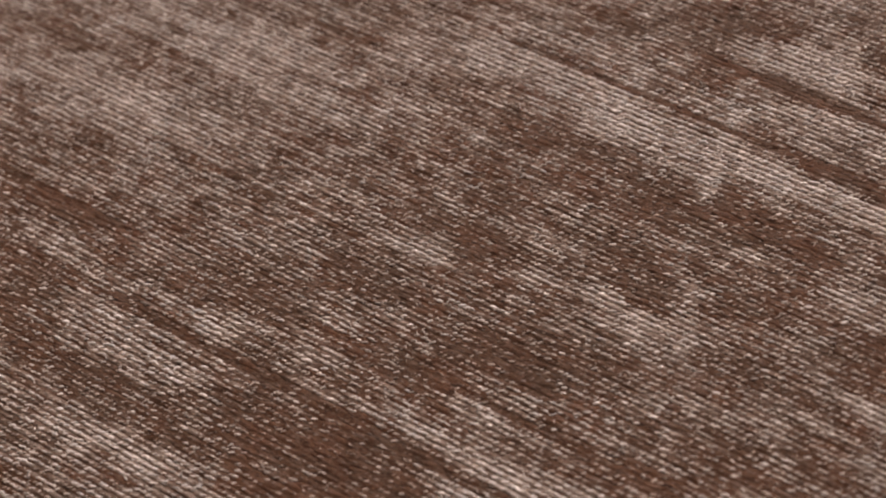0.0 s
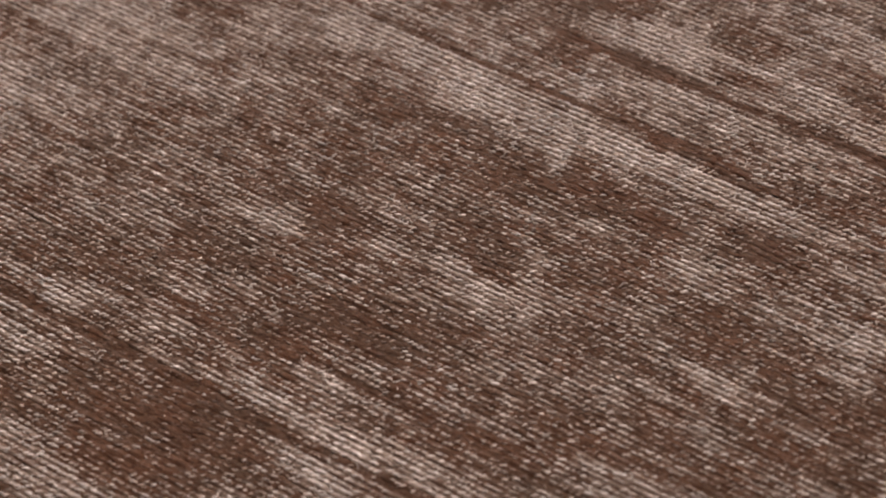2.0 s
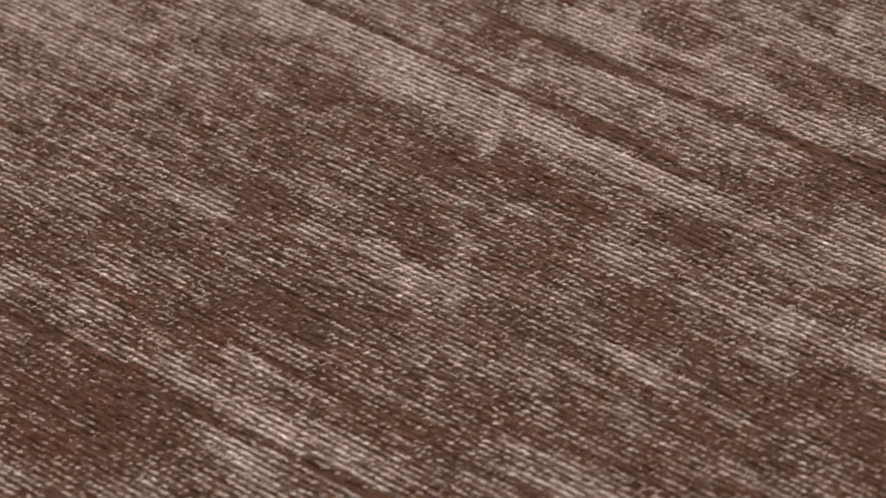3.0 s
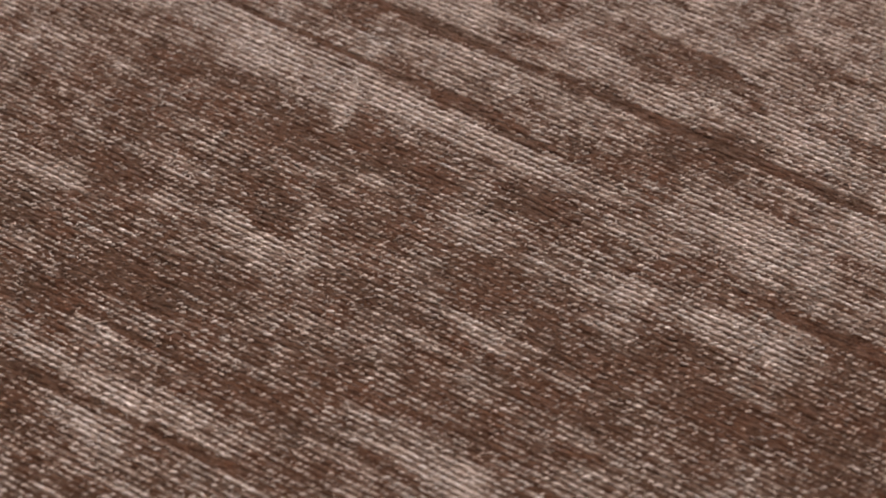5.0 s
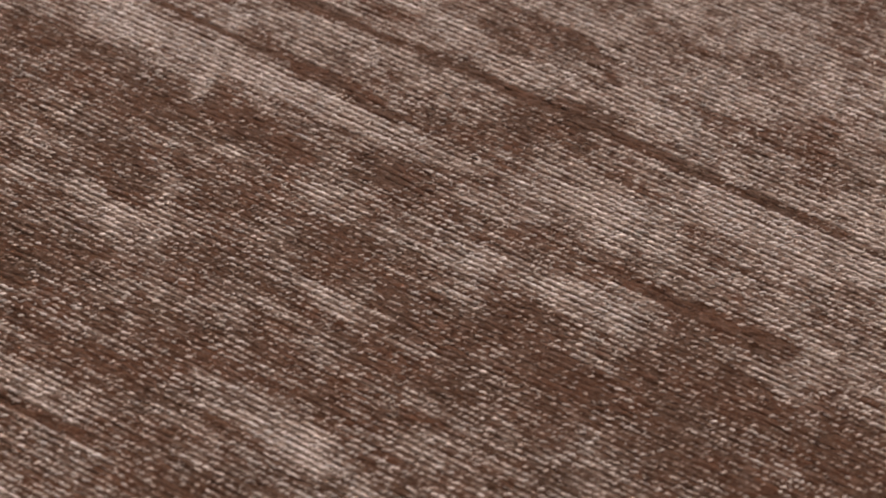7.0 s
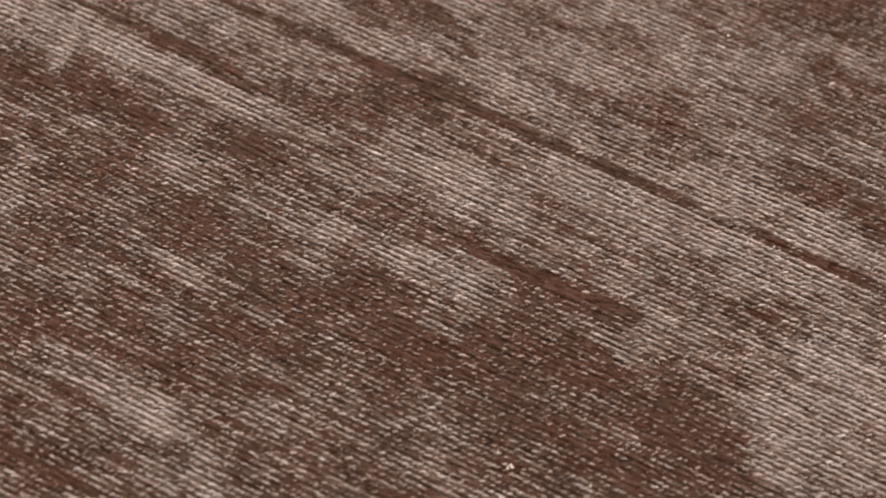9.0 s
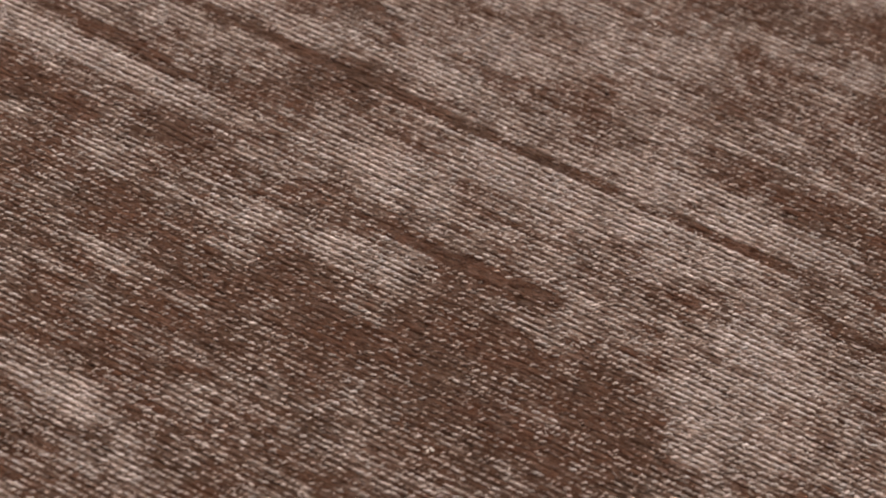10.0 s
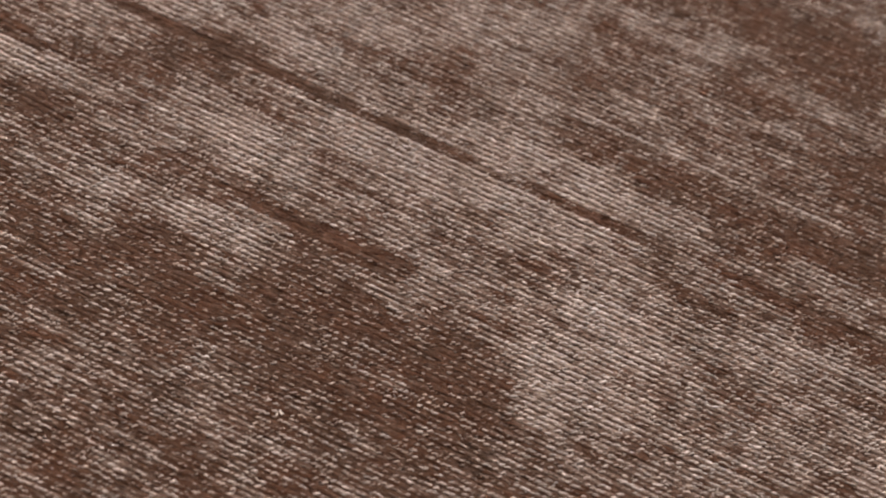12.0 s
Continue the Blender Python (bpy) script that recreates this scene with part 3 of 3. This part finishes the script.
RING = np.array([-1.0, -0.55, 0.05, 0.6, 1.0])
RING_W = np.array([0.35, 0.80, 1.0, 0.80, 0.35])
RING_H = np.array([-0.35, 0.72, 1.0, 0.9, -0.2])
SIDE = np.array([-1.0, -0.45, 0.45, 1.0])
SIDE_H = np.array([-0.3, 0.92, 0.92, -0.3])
STITCH_QUADS = np.array([[r * 4 + s, r * 4 + 4 + s, r * 4 + 5 + s, r * 4 + 1 + s] for r in range(4) for s in range(3)])
BED_SIDE = np.array([-0.5, -0.3, 0.0, 0.3, 0.5])
# colour factor across a ridge: shade of the row gaps painted at its edges
BED_GAP_SHADE = np.array([0.05, 0.7, 1.0, 0.7, 0.05])
BED_H = np.array([-0.00018, -0.00005, 0.0, -0.00005, -0.00018])


def mesh_of(name, verts, quads, fade_shade):
    mesh = bpy.data.meshes.new(name)
    mesh.vertices.add(len(verts))
    mesh.vertices.foreach_set("co", verts.astype(np.float32).ravel())
    mesh.loops.add(quads.size)
    mesh.loops.foreach_set("vertex_index", quads.astype(np.int32).ravel())
    mesh.polygons.add(len(quads))
    mesh.polygons.foreach_set("loop_start", np.arange(0, quads.size, 4, dtype=np.int32))
    mesh.update(calc_edges=True)
    mesh.polygons.foreach_set("use_smooth", np.ones(len(quads), dtype=bool))
    mesh.attributes.new("fade_shade", "FLOAT", "POINT").data.foreach_set("value", fade_shade.astype(np.float32).ravel())
    mesh.materials.append(PILE)
    return mesh


rng = np.random.default_rng(7)
ROWS_NEAR = int(round((NEAR_Y1 - NEAR_Y0) / PITCH))
PER_ROW = int((NEAR_X1 - NEAR_X0) / TUFT)
row_y = NEAR_Y0 + (np.arange(ROWS_NEAR) + 0.5) * PITCH
grid_x = NEAR_X0 + (np.arange(PER_ROW)[None, :] + rng.uniform(0, 1, (ROWS_NEAR, 1))) * TUFT + rng.normal(0, 0.0004, (ROWS_NEAR, PER_ROW))
grid_y = row_y[:, None] + 0.00035 * value_noise(grid_x / 0.02, np.broadcast_to(row_y[:, None] * 400, grid_x.shape), 91)
grid_wear, grid_sunk = wear(grid_x, grid_y)


def pile_rib(i):
    """One rib: a ridge of brown cut pile, and on it the bleached stitches that are left."""
    x, y, f, sunk = grid_x[i], grid_y[i], grid_wear[i], grid_sunk[i]
    n = len(x)
    low = 0.0004 * sunk
    lit = np.clip((f - 0.1) / 0.8, 0, 1)
    ridge = BED + BED_H[None, :] * (1 + 3.5 * lit[:, None]) - low[:, None] + rng.normal(0, 0.00036, (n, 5))
    bed = np.stack([np.broadcast_to(x[:, None], (n, 5)) + rng.normal(0, 0.0002, (n, 5)),
                    y[:, None] + BED_SIDE[None, :] * PITCH * 1.15 + rng.normal(0, 0.0001, (n, 5)), ridge], -1)
    k = 5 * np.arange(n - 1)[:, None, None] + np.arange(4)[None, :, None]
    quads = (k + np.array([0, 5, 6, 1])[None, None, :]).reshape(-1, 4)
    # uneven bleaching of the bed, with the gap shade painted in
    bed_fade_shade = (0.07 * rng.uniform(0, 1, (n, 5)) ** 2 + BED_FADE * (lit * lit * (3 - 2 * lit))[:, None] * BED_GAP_SHADE[None, :]) * rng.uniform(0.2, 1.75, (n, 5))
    # stitches along the rib, and short tangled ends among them
    verts, fade_shades, count = [bed.reshape(-1, 3)], [bed_fade_shade.ravel()], 5 * n
    quads = [quads]
    for ends in (False, True):
        sx, sy, sf, sl = x, y, f, low
        if ends:
            sx, sy = x + rng.uniform(-0.5, 0.5, n) * TUFT, y + rng.uniform(-0.5, 0.5, n) * PITCH
        chance = sf + rng.normal(0, SCATTER, n) + np.where(rng.uniform(0, 1, n) < 0.28, 0.45, 0)
        keep = chance > (0.65 + 0.5 * np.clip(sf, 0, 1) if ends else -9)
        m = int(keep.sum())
        sx, sy, chance, sl = sx[keep], sy[keep] + rng.normal(0, 0.00016, m), chance[keep], sl[keep]
        pale = np.clip((chance + 0.36) * 1.3, 0, 1) * (0.62 + 0.38 * np.clip((sf[keep] + 0.5) / 1.1, 0, 1))
        size = np.clip(0.45 + 0.5 * chance, 0.2, 1) * rng.uniform(0.8, 1.0, m)
        worn = np.clip((sf[keep] - 0.05) / 0.75, 0, 1)
        half = TUFT * rng.uniform(0.48, 0.88, m) * (0.5 + 0.5 * size) * (1 + 0.2 * worn)
        wide = PITCH * rng.uniform(0.18, 0.29, m) * (0.7 + 0.4 * size) * (1 + 0.15 * worn)
        tall = 0.0007 * (0.2 + 0.8 * pale) * (0.5 + 0.5 * size) * rng.uniform(0.7, 1.3, m)
        turn = np.radians(rng.normal(9, 7, m))
        if ends:
            half, wide, turn = half * 0.5, wide * 0.55, np.radians(rng.normal(5, 32, m))
        u = RING[None, :, None] * half[:, None, None] * np.ones((1, 1, 4))
        bend = rng.normal(0, 0.00018, m)[:, None, None] * (RING[None, :, None] ** 2 - 0.4) + rng.normal(0.0002, 0.00016, m)[:, None, None] * np.sin(3.0 * RING)[None, :, None]
        v = SIDE[None, None, :] * RING_W[None, :, None] * wide[:, None, None] + bend
        w = np.minimum(SIDE_H[None, None, :], RING_H[None, :, None]) * tall[:, None, None] + rng.normal(0, 0.00006, (m, 5, 4))
        c, s = np.cos(turn)[:, None, None], np.sin(turn)[:, None, None]
        stitch = np.stack([sx[:, None, None] + c * u - s * v, sy[:, None, None] + s * u + c * v, BED - sl[:, None, None] + w], -1)
        # bleaching per stitch; low sides and ends coloured darker to stand for flank shade
        fade_shade = (0.015 + pale * (0.34 + 0.46 * size) * rng.uniform(0.75, 1.1, m) + rng.uniform(0, 0.08, m))[:, None, None] * np.clip(0.75 + 0.25 * SIDE_H[None, None, :] * RING_H[None, :, None], 0, 1)
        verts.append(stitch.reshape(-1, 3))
        fade_shades.append(fade_shade.ravel())
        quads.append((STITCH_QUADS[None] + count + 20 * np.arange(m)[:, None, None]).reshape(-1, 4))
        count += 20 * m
    return mesh_of("pile_rib", np.concatenate(verts), np.concatenate(quads), np.concatenate(fade_shades))


for i in range(ROWS_NEAR):
    ob = new("pile_rib", pile_rib(i))
    ob.parent = rug


def outer_pile():
    """The rest of the rug's ribs, beyond the stretch that the camera passes, as ridges."""
    step = 0.009
    vs, qs, fs, base = [], [], [], 0
    for i in range(int((RUG_Y1 - RUG_Y0) / PITCH)):
        y = NEAR_Y0 + (math.floor((RUG_Y0 + 0.005 - NEAR_Y0) / PITCH) + i + 1.5) * PITCH
        if y > RUG_Y1 - 0.004:
            break
        spans = [(RUG_X0 + 0.004, RUG_X1 - 0.004)]
        if NEAR_Y0 < y < NEAR_Y1:
            spans = [(RUG_X0 + 0.004, NEAR_X0 + 0.004), (NEAR_X1 - 0.004, RUG_X1 - 0.004)]
        for a, b in spans:
            x = np.linspace(a, b, max(3, int((b - a) / step)))
            n = len(x)
            pale = 1 / (1 + np.exp(-(base_wear(x, np.full(n, y)) + rng.normal(0, 0.3, n)) * 4))
            ring = np.stack([np.stack([x, np.full(n, y - 0.00125), np.full(n, BED - 0.0007)], -1),
                             np.stack([x, y + rng.normal(0, 0.0002, n), BED - 0.0001 + 0.0006 * pale], -1),
                             np.stack([x, np.full(n, y + 0.00125), np.full(n, BED - 0.0007)], -1)], 1)
            k = base + 3 * np.arange(n - 1)[:, None]
            qs.append(np.concatenate([k + np.array([0, 3, 4, 1]), k + np.array([1, 4, 5, 2])]))
            vs.append(ring.reshape(-1, 3))
            # rib edges coloured darker here too, as shade between the rows
            fs.append((pale[:, None] * np.array([0.12, 0.5, 0.12])).ravel())
            base += 3 * n
    return mesh_of("outer_pile", np.concatenate(vs), np.concatenate(qs), np.concatenate(fs))


ob = tagged(new("outer_pile", outer_pile()), "ribbed brown and pale pile", kind="stuff")
ob.parent = rug


# ---- lint on the rug ----
def lint_speck(x, y, size, seed):
    """A tiny crumpled bit of fluff that lies on the pile."""
    r = random.Random(seed)
    bm = bmesh.new()
    bmesh.ops.create_icosphere(bm, subdivisions=2, radius=size, matrix=Matrix.Rotation(r.uniform(0, 3), 4, "Z") @ Matrix.Diagonal((1.3, 0.8, 0.55, 1)))
    for v in bm.verts:
        v.co *= 1 + 0.35 * noise.noise(v.co / size * 1.3 + Vector((seed * 3.1, 0, 0)))
    for f in bm.faces:
        f.smooth = True
    low = min(v.co.z for v in bm.verts)
    ob = part("lint_speck", bm, LINT)
    ob.location = (x, y, BED - 0.0002 - low)
    return tagged(ob, "tiny pale speck of lint lying on the rug", "lint", group="lint specks on the rug")


lint_speck(0.0485, -0.1239, 0.00059, 0)
lint_speck(0.1136, 0.0436, 0.00059, 1)
lint_speck(0.1226, 0.0424, 0.00059, 2)
lint_speck(0.0453, -0.1216, 0.00039, 3)
lint_speck(0.3470, 0.0966, 0.00059, 4)
lint_speck(0.3513, 0.0957, 0.00052, 5)
lint_speck(0.3435, -0.1258, 0.00059, 6)
lint_speck(0.3485, 0.0982, 0.00052, 7)
lint_speck(0.3443, -0.1262, 0.00059, 8)
lint_speck(0.3492, -0.1129, 0.00039, 9)
lint_speck(0.3427, -0.1273, 0.00059, 10)
lint_speck(0.3749, -0.1193, 0.00059, 11)
